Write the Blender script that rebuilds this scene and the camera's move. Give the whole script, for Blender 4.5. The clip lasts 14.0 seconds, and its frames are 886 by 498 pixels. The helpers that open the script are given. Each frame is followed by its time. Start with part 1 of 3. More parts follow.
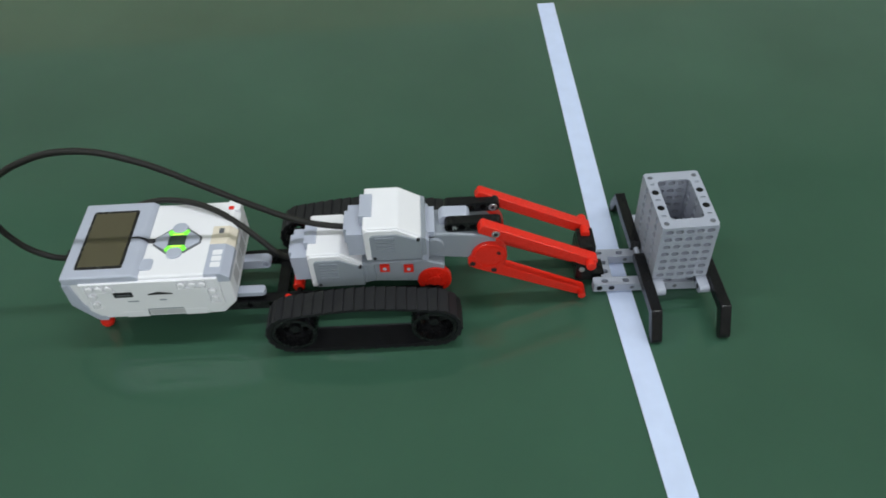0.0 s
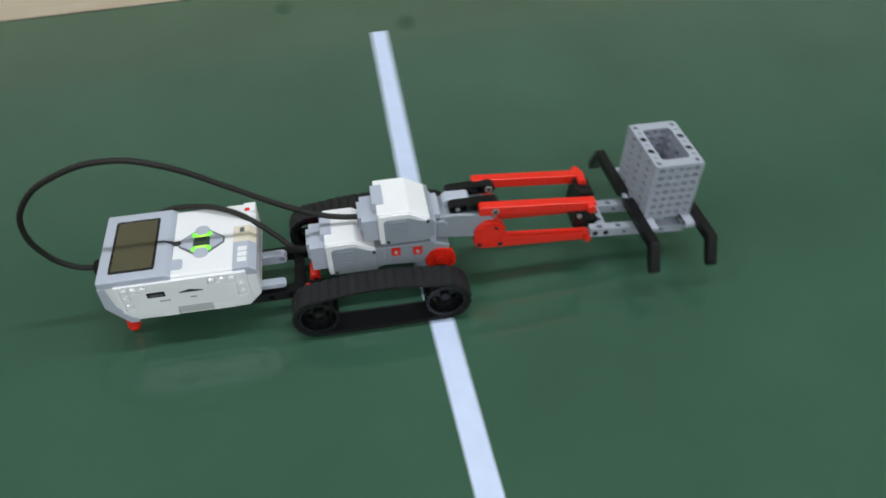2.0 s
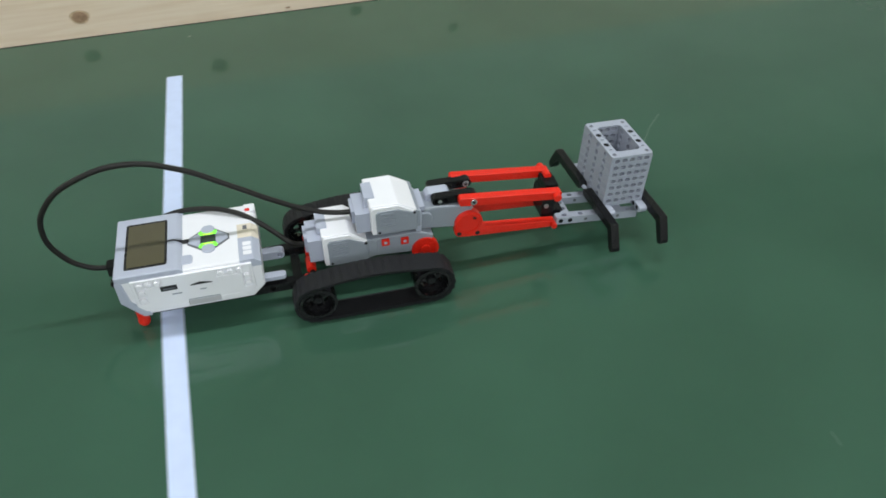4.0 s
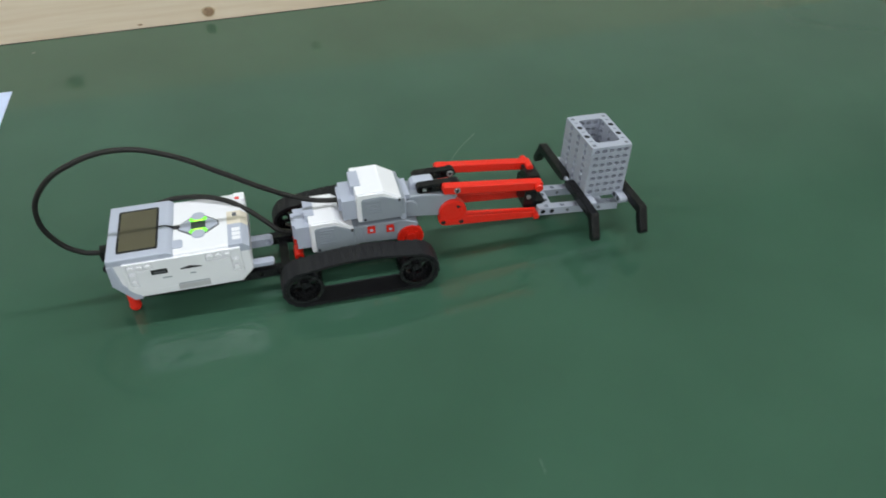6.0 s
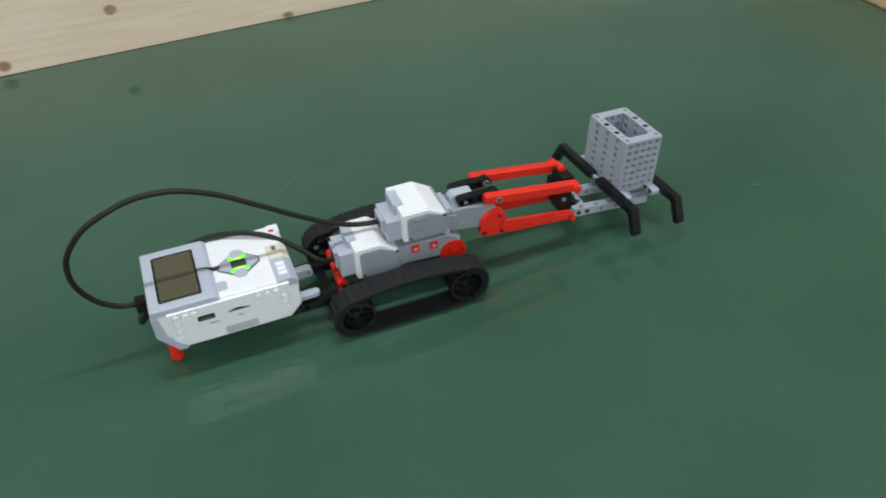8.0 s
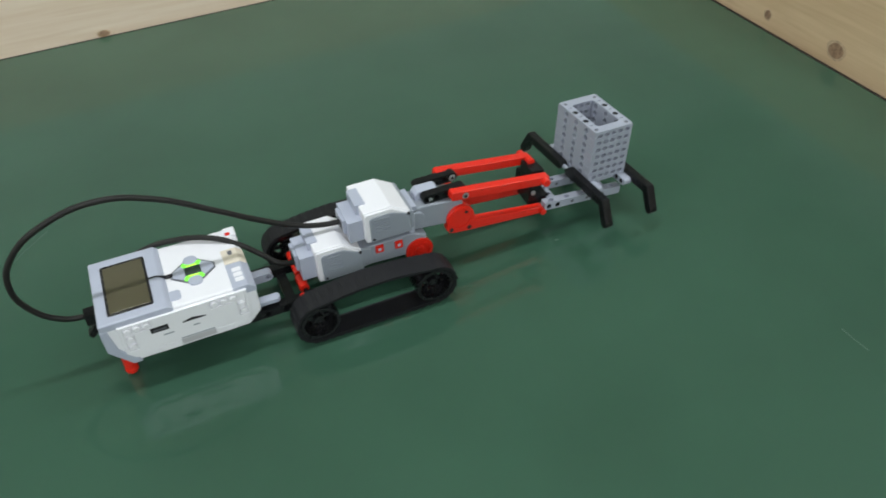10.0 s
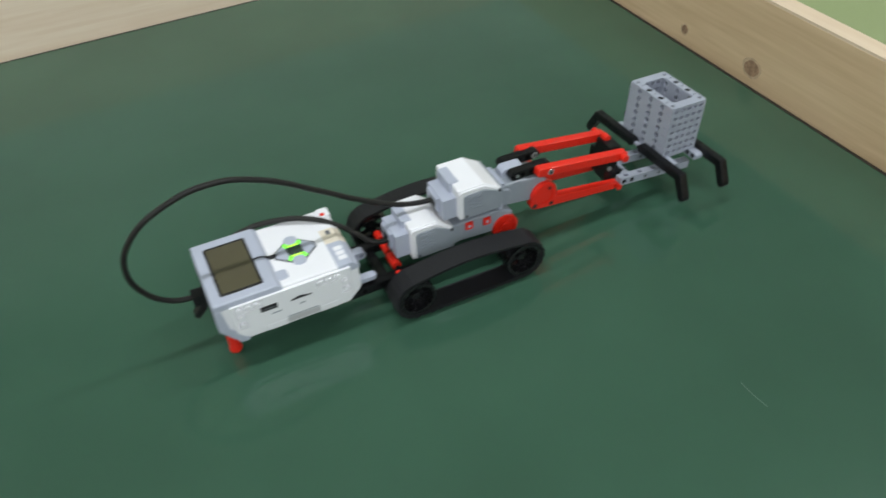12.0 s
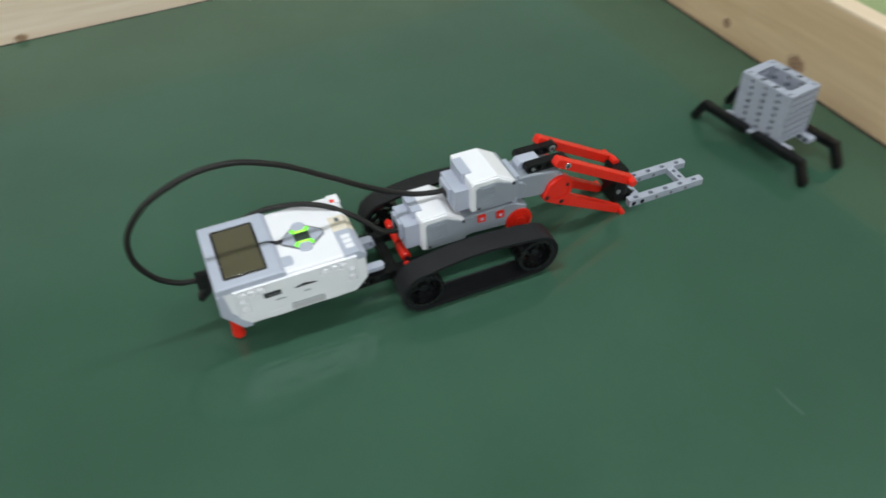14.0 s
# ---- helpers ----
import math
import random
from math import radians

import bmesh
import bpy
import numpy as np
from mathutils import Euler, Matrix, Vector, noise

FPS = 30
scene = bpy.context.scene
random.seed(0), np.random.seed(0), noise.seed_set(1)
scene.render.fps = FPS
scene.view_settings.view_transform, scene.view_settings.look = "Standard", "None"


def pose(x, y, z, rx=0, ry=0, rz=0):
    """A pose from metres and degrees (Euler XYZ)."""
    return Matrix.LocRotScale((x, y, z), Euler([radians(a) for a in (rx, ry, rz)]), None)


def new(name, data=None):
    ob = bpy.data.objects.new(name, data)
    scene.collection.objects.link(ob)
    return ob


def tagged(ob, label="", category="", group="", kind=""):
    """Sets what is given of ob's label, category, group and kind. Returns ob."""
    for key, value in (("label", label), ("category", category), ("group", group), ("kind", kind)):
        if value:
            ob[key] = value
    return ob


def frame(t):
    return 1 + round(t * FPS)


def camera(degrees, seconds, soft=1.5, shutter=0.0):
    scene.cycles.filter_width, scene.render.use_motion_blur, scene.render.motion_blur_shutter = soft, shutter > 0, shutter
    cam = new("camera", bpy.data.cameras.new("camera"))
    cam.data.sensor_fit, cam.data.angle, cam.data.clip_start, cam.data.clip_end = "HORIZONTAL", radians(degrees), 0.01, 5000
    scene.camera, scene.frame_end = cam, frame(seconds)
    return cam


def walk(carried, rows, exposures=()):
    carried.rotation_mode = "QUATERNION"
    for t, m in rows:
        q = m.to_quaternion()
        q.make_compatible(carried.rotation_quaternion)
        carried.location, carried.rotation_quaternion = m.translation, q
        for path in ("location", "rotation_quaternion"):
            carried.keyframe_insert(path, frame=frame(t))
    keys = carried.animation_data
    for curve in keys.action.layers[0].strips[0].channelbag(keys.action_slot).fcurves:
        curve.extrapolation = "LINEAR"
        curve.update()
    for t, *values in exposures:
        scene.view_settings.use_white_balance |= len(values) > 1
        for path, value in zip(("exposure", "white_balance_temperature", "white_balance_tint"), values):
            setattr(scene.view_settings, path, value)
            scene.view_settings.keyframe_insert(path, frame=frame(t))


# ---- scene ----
# Robot space: x ahead, y to its left, z up from the mat, millimetres scaled by MM.
MM = 0.001
CAM_ROWS = [
    (0, 0.1697, -0.3734, 0.4629, 43.79, 2.38, -2.28),
    (0.5, 0.1703, -0.3706, 0.4590, 44.33, 1.66, -2.56),
    (1, 0.1760, -0.3700, 0.4615, 44.73, 1.26, -2.78),
    (1.5, 0.2409, -0.3952, 0.4653, 45.07, 0.24, -2.93),
    (2, 0.2507, -0.4325, 0.4795, 45.90, 1.84, -9.23),
    (2.5, 0.2689, -0.4727, 0.5003, 47.07, 0.61, -13.68),
    (2.7, 0.2889, -0.4797, 0.5119, 47.18, 0.42, -14.06),
    (5, 0.5142, -0.5109, 0.4900, 49.26, 0.87, -13.79),
    (5.5, 0.5716, -0.5217, 0.4907, 49.36, 0.69, -13.70),
    (6, 0.6356, -0.5462, 0.4896, 49.75, 0.65, -13.26),
    (6.5, 0.6476, -0.5367, 0.4843, 50.24, 1.71, -14.79),
    (7, 0.6601, -0.5040, 0.4828, 49.83, 2.27, -18.85),
    (7.5, 0.6841, -0.4942, 0.4833, 49.74, 2.14, -21.81),
    (8, 0.7370, -0.5122, 0.4863, 49.93, 1.78, -22.36),
    (8.2, 0.7632, -0.5183, 0.4869, 49.94, 1.64, -22.42),
    (10.3, 0.9915, -0.4683, 0.4787, 47.96, 2.21, -23.76),
    (10.5, 0.9948, -0.4607, 0.4773, 48.00, 1.65, -25.33),
    (11, 1.0353, -0.4553, 0.4810, 47.73, 0.97, -25.42),
    (11.5, 1.0645, -0.4519, 0.4831, 47.54, 1.40, -25.32),
    (12, 1.0784, -0.4477, 0.4895, 47.30, 2.02, -25.81),
    (12.5, 1.0737, -0.4532, 0.4899, 47.62, 1.60, -26.62),
    (13, 1.0899, -0.4529, 0.4941, 47.37, 1.69, -26.15),
    (13.5, 1.0888, -0.4435, 0.4933, 47.02, 1.74, -26.30),
    (14, 1.0779, -0.4365, 0.4794, 46.75, 1.70, -23.22),
]
cam = camera(58.16, 14.0, soft=1.7, shutter=1.0)
EXPOSURES = [(0, -0.24), (1.5, -0.20), (2.5, -0.11), (5, -0.03), (6.5, 0.0), (8, -0.06), (10.5, -0.08), (12.5, -0.07), (13.5, 0.0), (14, 0.0)]
walk(cam, [(r[0], pose(*r[1:])) for r in CAM_ROWS], EXPOSURES)

# ---- light: ceiling tubes of the room ----
world = bpy.data.worlds.new("world")
scene.world = world
world.use_nodes = True
world.node_tree.nodes["Background"].inputs[0].default_value = (0.9, 0.95, 1.0, 1)
world.node_tree.nodes["Background"].inputs[1].default_value = 0.03
scene.view_settings.exposure = 0.0


def area_lamp(name, x, y, z, w, h, watts, colour):
    data = bpy.data.lights.new(name, "AREA")
    data.shape, data.size, data.size_y, data.energy, data.color = "RECTANGLE", w, h, watts, colour
    ob = new(name, data)
    ob.matrix_world = pose(x, y, z)
    return ob


# a row of narrow tubes over the field and a row of wider ones nearer the south wall
LAMP_ROWS = [(-1.7, 0.15, 0.10, 29.5), (0.8, 0.15, 0.10, 29.5), (3.2, 0.15, 0.10, 24), (-0.9, -2.65, 0.40, 22), (0.9, -2.65, 0.40, 22), (2.7, -2.65, 0.40, 15)]
for lx, ly, width, watts in LAMP_ROWS:
    area_lamp("ceiling_lamp", lx, ly, 2.6, 1.5, width, watts, (0.92, 0.965, 1.0))
# unseen fill added behind the camera to brighten near sides, coloured as daylight
window_light = area_lamp("window_light", 0.4, -2.93, 1.6, 3.6, 1.6, 35, (0.86, 0.94, 1.0))
window_light.matrix_world = pose(0.4, -2.93, 1.6, 90, 0, 0)


# ---- materials ----
def material(name, colour, rough=0.5, metal=0.0, vary=0.06, grain=400.0, bump=0.02, spec=0.5, coat=0.0, emit=None, blotch=12.0):
    """Plain surface with two scales of variation and fine relief."""
    m = bpy.data.materials.new(name)
    m.use_nodes = True
    nt = m.node_tree
    b = nt.nodes["Principled BSDF"]
    b.inputs["Roughness"].default_value = rough
    b.inputs["Metallic"].default_value = metal
    b.inputs["Specular IOR Level"].default_value = spec
    b.inputs["Coat Weight"].default_value = coat
    tc = nt.nodes.new("ShaderNodeTexCoord")
    n1 = nt.nodes.new("ShaderNodeTexNoise")
    n1.inputs["Scale"].default_value = blotch
    n1.inputs["Detail"].default_value = 5
    n2 = nt.nodes.new("ShaderNodeTexNoise")
    n2.inputs["Scale"].default_value = grain
    n2.inputs["Detail"].default_value = 3
    nt.links.new(tc.outputs["Object"], n1.inputs["Vector"])
    nt.links.new(tc.outputs["Object"], n2.inputs["Vector"])
    ramp = nt.nodes.new("ShaderNodeMapRange")
    ramp.inputs["From Min"].default_value, ramp.inputs["From Max"].default_value = 0.3, 0.7
    ramp.inputs["To Min"].default_value, ramp.inputs["To Max"].default_value = 1 - vary, 1 + vary
    nt.links.new(n1.outputs["Fac"], ramp.inputs["Value"])
    mul = nt.nodes.new("ShaderNodeVectorMath")
    mul.operation = "SCALE"
    mul.inputs[0].default_value = colour[:3]
    nt.links.new(ramp.outputs["Result"], mul.inputs["Scale"])
    nt.links.new(mul.outputs[0], b.inputs["Base Color"])
    rr = nt.nodes.new("ShaderNodeMapRange")
    rr.inputs["From Min"].default_value, rr.inputs["From Max"].default_value = 0.3, 0.7
    rr.inputs["To Min"].default_value, rr.inputs["To Max"].default_value = max(rough - 0.06, 0.02), min(rough + 0.06, 1)
    nt.links.new(n2.outputs["Fac"], rr.inputs["Value"])
    nt.links.new(rr.outputs["Result"], b.inputs["Roughness"])
    if bump:
        bp = nt.nodes.new("ShaderNodeBump")
        bp.inputs["Strength"].default_value = bump
        bp.inputs["Distance"].default_value = 0.001
        nt.links.new(n2.outputs["Fac"], bp.inputs["Height"])
        nt.links.new(bp.outputs["Normal"], b.inputs["Normal"])
    if emit:
        b.inputs["Emission Color"].default_value = (*emit[0], 1)
        b.inputs["Emission Strength"].default_value = emit[1]
    return m


def wood_material(name, light, dark):
    """Sawn pine: long grain along x, growth-ring figure, fine fibres."""
    m = bpy.data.materials.new(name)
    m.use_nodes = True
    nt = m.node_tree
    b = nt.nodes["Principled BSDF"]
    b.inputs["Roughness"].default_value = 0.6
    tc = nt.nodes.new("ShaderNodeTexCoord")
    mp = nt.nodes.new("ShaderNodeMapping")
    mp.inputs["Scale"].default_value = (1.6, 14.0, 14.0)
    nt.links.new(tc.outputs["Object"], mp.inputs["Vector"])
    n1 = nt.nodes.new("ShaderNodeTexNoise")
    n1.inputs["Scale"].default_value = 1.2
    n1.inputs["Detail"].default_value = 6
    n1.inputs["Distortion"].default_value = 1.2
    nt.links.new(mp.outputs["Vector"], n1.inputs["Vector"])
    bands = nt.nodes.new("ShaderNodeMath")
    bands.operation = "MULTIPLY"
    bands.inputs[1].default_value = 30.0
    nt.links.new(n1.outputs["Fac"], bands.inputs[0])
    sine = nt.nodes.new("ShaderNodeMath")
    sine.operation = "SINE"
    nt.links.new(bands.outputs[0], sine.inputs[0])
    mp2 = nt.nodes.new("ShaderNodeMapping")
    mp2.inputs["Scale"].default_value = (9.0, 160.0, 160.0)
    nt.links.new(tc.outputs["Object"], mp2.inputs["Vector"])
    n2 = nt.nodes.new("ShaderNodeTexNoise")
    n2.inputs["Scale"].default_value = 1.0
    n2.inputs["Detail"].default_value = 3
    nt.links.new(mp2.outputs["Vector"], n2.inputs["Vector"])
    mixv = nt.nodes.new("ShaderNodeMath")
    mixv.operation = "MULTIPLY_ADD"
    mixv.inputs[1].default_value = 0.11
    nt.links.new(sine.outputs[0], mixv.inputs[0])
    nt.links.new(n2.outputs["Fac"], mixv.inputs[2])
    ramp = nt.nodes.new("ShaderNodeValToRGB")
    ramp.color_ramp.elements[0].position, ramp.color_ramp.elements[0].color = 0.05, (*dark, 1)
    ramp.color_ramp.elements[1].position, ramp.color_ramp.elements[1].color = 0.85, (*light, 1)
    nt.links.new(mixv.outputs[0], ramp.inputs["Fac"])
    nt.links.new(ramp.outputs["Color"], b.inputs["Base Color"])
    bp = nt.nodes.new("ShaderNodeBump")
    bp.inputs["Strength"].default_value = 0.15
    bp.inputs["Distance"].default_value = 0.001
    nt.links.new(n2.outputs["Fac"], bp.inputs["Height"])
    nt.links.new(bp.outputs["Normal"], b.inputs["Normal"])
    return m


MAT_GREEN = material("green_mat", (0.0375, 0.092, 0.060), 0.07, vary=0.10, grain=500, bump=0.012, blotch=5, spec=0.55)
OUTER_FLOOR = material("outer_floor", (0.30, 0.36, 0.17), 0.5, vary=0.08, blotch=3)
PLASTER = material("plaster", (0.82, 0.82, 0.81), 0.9, vary=0.04, blotch=2)
CEILING = material("ceiling_paint", (0.66, 0.66, 0.65), 0.9, vary=0.03, blotch=2)
TAPE = material("paper_tape", (0.58, 0.66, 0.88), 0.6, vary=0.04, grain=1500, bump=0.05, blotch=60)
PINE = wood_material("pine_face", (0.86, 0.71, 0.57), (0.74, 0.56, 0.41))
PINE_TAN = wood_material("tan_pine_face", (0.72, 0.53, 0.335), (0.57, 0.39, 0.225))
PINE_TOP = wood_material("pine_edge", (0.76, 0.61, 0.46), (0.66, 0.50, 0.35))
GAP = material("gap_shade", (0.022, 0.015, 0.010), 0.9, vary=0.3, blotch=40)
SCRATCH = material("mat_scuff", (0.054, 0.110, 0.077), 0.4, vary=0.2, blotch=200)
KNOT = material("pine_knot", (0.34, 0.21, 0.13), 0.6, vary=0.35, blotch=160, grain=800)
KNOT_RING = material("pine_knot_ring", (0.56, 0.40, 0.26), 0.6, vary=0.25, blotch=120, grain=800)
WHITE = material("white_plastic", (0.83, 0.82, 0.86), 0.34, vary=0.02, grain=1500, bump=0.02, blotch=30)
GLOSS_WHITE = material("glossy_white_plastic", (0.83, 0.82, 0.86), 0.13, vary=0.02, grain=1500, bump=0.01, blotch=30)
DOOR = material("off_white_plastic", (0.50, 0.49, 0.51), 0.35, vary=0.02, blotch=40)
CREAM = material("cream_plastic", (0.74, 0.66, 0.55), 0.35, vary=0.02, blotch=40)
GREY = material("light_grey_plastic", (0.27, 0.295, 0.34), 0.36, vary=0.03, grain=1500, bump=0.02, blotch=40)
PALE = material("pale_grey_plastic", (0.43, 0.455, 0.55), 0.34, vary=0.03, grain=1500, bump=0.02, blotch=40)
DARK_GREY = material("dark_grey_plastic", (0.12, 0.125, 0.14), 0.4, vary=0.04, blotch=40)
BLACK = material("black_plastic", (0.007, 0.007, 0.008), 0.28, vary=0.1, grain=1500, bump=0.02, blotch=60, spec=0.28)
# near-black that paints in the shade inside holes and sockets
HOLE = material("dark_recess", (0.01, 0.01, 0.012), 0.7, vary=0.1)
RED = material("red_plastic", (0.74, 0.022, 0.010), 0.30, vary=0.03, grain=1500, bump=0.02, blotch=40, spec=0.4)
RUBBER = material("black_rubber", (0.0095, 0.0095, 0.0115), 0.55, vary=0.2, grain=1200, bump=0.08, blotch=60, spec=0.35)
CABLE = material("cable_sleeve", (0.012, 0.011, 0.010), 0.5, vary=0.08, blotch=60, spec=0.3)
LCD = material("lcd_glass", (0.085, 0.075, 0.045), 0.18, vary=0.05, blotch=30, bump=0.0, coat=0.4)
LCD_EDGE = material("lcd_edge", (0.012, 0.011, 0.012), 0.25, vary=0.05)
LED = material("green_led", (0.20, 0.70, 0.08), 0.3, vary=0.05, emit=((0.17, 1.0, 0.03), 0.62))
LED_CORE = material("green_led_core", (0.45, 0.80, 0.12), 0.3, vary=0.05, emit=((0.52, 1.0, 0.05), 0.95))
BUTTON_DARK = material("dark_button", (0.035, 0.058, 0.043), 0.4, vary=0.05, blotch=40)
STONE = material("stone_grey_plastic", (0.365, 0.385, 0.46), 0.36, vary=0.03, grain=1500, bump=0.02, blotch=40)
WHEEL = material("wheel_plastic", (0.008, 0.008, 0.009), 0.25, vary=0.1, blotch=60, spec=0.3)
METAL = material("steel_pin", (0.45, 0.45, 0.47), 0.3, metal=0.8, vary=0.05)


# ---- mesh helpers ----
def part(name, bm, mat, parent=None, label="", m=None, scale=MM):
    """Links a bmesh as one mesh object under a thing or a part."""
    bmesh.ops.recalc_face_normals(bm, faces=bm.faces)
    if scale != 1:
        bmesh.ops.scale(bm, vec=(scale, scale, scale), verts=bm.verts)
    me = bpy.data.meshes.new(name)
    bm.to_mesh(me)
    bm.free()
    me.materials.append(mat)
    ob = new(name, me)
    if parent:
        ob.parent = parent
    if m:
        ob.matrix_basis = m
    if label:
        tagged(ob, label)
    return ob


def share(name, me, parent, m):
    ob = new(name, me)
    ob.parent = parent
    ob.matrix_basis = m
    return ob


def thing(name, label, category, group="", kind=""):
    return tagged(new(name), label, category, group, kind)


def bevel(bm, w, seg=2, angle=25):
    edges = [e for e in bm.edges if len(e.link_faces) == 2 and e.calc_face_angle(0) > radians(angle)]
    if edges and w > 0:
        bmesh.ops.bevel(bm, geom=edges, offset=w, segments=seg, profile=0.5, affect="EDGES", clamp_overlap=True)
    return bm


def add_box(bm, x0, x1, y0, y1, z0, z1):
    v = [bm.verts.new(p) for p in ((x0, y0, z0), (x1, y0, z0), (x1, y1, z0), (x0, y1, z0), (x0, y0, z1), (x1, y0, z1), (x1, y1, z1), (x0, y1, z1))]
    for f in ((0, 3, 2, 1), (4, 5, 6, 7), (0, 1, 5, 4), (1, 2, 6, 5), (2, 3, 7, 6), (3, 0, 4, 7)):
        bm.faces.new([v[i] for i in f])
    return bm


def box(x0, x1, y0, y1, z0, z1, w=0.6, seg=2):
    return bevel(add_box(bmesh.new(), x0, x1, y0, y1, z0, z1), w, seg)


def axes(axis):
    """Maps 2D outlines (u, v) and depth d into space, extruded along the axis."""
    return {"y": lambda u, v, d: (u, d, v), "z": lambda u, v, d: (u, v, d), "x": lambda u, v, d: (d, u, v)}[axis]


def prism(outline, axis, d0, d1, w=0.6, seg=2, bm=None, taper=None):
    """Outline extruded along an axis; taper shrinks the far outline about its middle."""
    bm = bm or bmesh.new()
    put = axes(axis)
    a = [bm.verts.new(put(u, v, d0)) for u, v in outline]
    cu = sum(p[0] for p in outline) / len(outline)
    cv = sum(p[1] for p in outline) / len(outline)
    k = taper or 1.0
    b = [bm.verts.new(put(cu + (u - cu) * k, cv + (v - cv) * k, d1)) for u, v in outline]
    n = len(outline)
    bm.faces.new(a)
    bm.faces.new(b[::-1])
    for i in range(n):
        bm.faces.new((a[i], a[(i + 1) % n], b[(i + 1) % n], b[i]))
    bmesh.ops.recalc_face_normals(bm, faces=bm.faces)
    return bevel(bm, w, seg) if w else bm


def circle(cu, cv, r, n=20):
    return [(cu + r * math.cos(2 * math.pi * i / n), cv + r * math.sin(2 * math.pi * i / n)) for i in range(n)]


def stadium(u0, u1, v, r, n=8):
    """Rounded-end outline from u0 to u1 about the line v."""
    pts = [(u1 - r + r * math.cos(a), v + r * math.sin(a)) for a in (math.pi * (i / n - 0.5) for i in range(n + 1))]
    pts += [(u0 + r + r * math.cos(a), v + r * math.sin(a)) for a in (math.pi * (i / n + 0.5) for i in range(n + 1))]
    return pts


def rounded(u0, u1, v0, v1, r, n=4):
    pts = []
    for cu, cv, a0 in ((u1 - r, v1 - r, 0), (u0 + r, v1 - r, 90), (u0 + r, v0 + r, 180), (u1 - r, v0 + r, 270)):
        pts += [(cu + r * math.cos(radians(a0 + 90 * i / n)), cv + r * math.sin(radians(a0 + 90 * i / n))) for i in range(n + 1)]
    return pts


def plate(outline, holes, axis, d0, d1):
    """Outline with holes cut through, extruded along an axis."""
    bm = bmesh.new()
    put = axes(axis)
    loops = []
    for pts in (outline, *holes):
        vs = [bm.verts.new(put(u, v, d0)) for u, v in pts]
        loops += [bm.edges.new((vs[i], vs[(i + 1) % len(vs)])) for i in range(len(vs))]
    fill = bmesh.ops.triangle_fill(bm, edges=loops, use_beauty=True)
    faces = [g for g in fill["geom"] if isinstance(g, bmesh.types.BMFace)]
    ext = bmesh.ops.extrude_face_region(bm, geom=faces)
    off = Vector(put(0, 0, d1 - d0)) - Vector(put(0, 0, 0))
    bmesh.ops.translate(bm, vec=off, verts=[g for g in ext["geom"] if isinstance(g, bmesh.types.BMVert)])
    return bm


def beam(u0, u1, v, axis, d0, d1, holes=(), r=4.0, hr=2.5):
    """Studless beam: round ends, pin holes through it."""
    return plate(stadium(u0, u1, v, r), [circle(h, v, hr, 12)[::-1] for h in holes], axis, d0, d1)


def cylinder(axis, cu, cv, r, d0, d1, n=24, w=0.4, bm=None):
    return prism(circle(cu, cv, r, n), axis, d0, d1, w, 2, bm)


def tube(name, points, radius, mat, parent, label=""):
    cu = bpy.data.curves.new(name, "CURVE")
    cu.dimensions, cu.bevel_depth, cu.bevel_resolution, cu.resolution_u, cu.use_fill_caps = "3D", radius * MM, 4, 10, True
    sp = cu.splines.new("BEZIER")
    sp.bezier_points.add(len(points) - 1)
    for bp, p in zip(sp.bezier_points, points):
        bp.co = [c * MM for c in p]
        bp.handle_left_type = bp.handle_right_type = "AUTO"
    cu.materials.append(mat)
    ob = new(name, cu)
    ob.parent = parent
    if label:
        tagged(ob, label)
    return ob


# ---- the field: mat, tape, pine boards, room ----
def structure(name, bm, mat, label, m=None, scale=1):
    return tagged(part(name, bm, mat, None, label, m, scale), kind="structure")


WALL_TURN = 1.71
BACK_Y = 0.5830
RIGHT_X = 1.7222
WALL_H = 0.099
turn = pose(0, 0, 0, 0, 0, WALL_TURN)
FIELD = (-1.197, RIGHT_X - 0.0038, -1.097, BACK_Y - 0.0022)
floor = structure("floor", add_box(bmesh.new(), FIELD[0], FIELD[1], FIELD[2], FIELD[3], -0.010, 0.0), MAT_GREEN, "dark green semi-gloss field mat on the floor", turn)
structure("ground", add_box(bmesh.new(), -3.2, 4.6, -3.0, 3.2, -0.05, -0.0102), OUTER_FLOOR, "pale green lino floor of the room round the field")


def board(name, length, thick, m, label, knots=(), face=None):
    """A planed pine board standing on edge: face, lighter top edge, knots."""
    ob = structure(name, bevel(add_box(bmesh.new(), 0, length, 0, thick, -0.0101, WALL_H - 0.003), 0.0008), face or PINE, label, m)
    part("top_edge", bevel(add_box(bmesh.new(), 0, length, 0.0004, thick - 0.0004, WALL_H - 0.003, WALL_H), 0.0012), PINE_TOP, ob, "pale sawn top edge", scale=1)
    for kx, kz, rx, rz in knots:
        ring = [(kx + rx * 1.35 * math.cos(a) * (1 + 0.08 * math.sin(3 * a)), kz + rz * 1.3 * math.sin(a)) for a in (math.tau * i / 20 for i in range(20))]
        core = [(kx + rx * math.cos(a) * (1 + 0.06 * math.sin(2 * a + 1)), kz + rz * math.sin(a)) for a in (math.tau * i / 20 for i in range(20))]
        part("knot_ring", prism(ring, "y", -0.0002, 0.001, 0), KNOT_RING, ob, "darker grain round a knot", scale=1)
        part("knot", prism(core, "y", -0.0004, 0.001, 0), KNOT, ob, "dark brown knot", scale=1)
    return ob


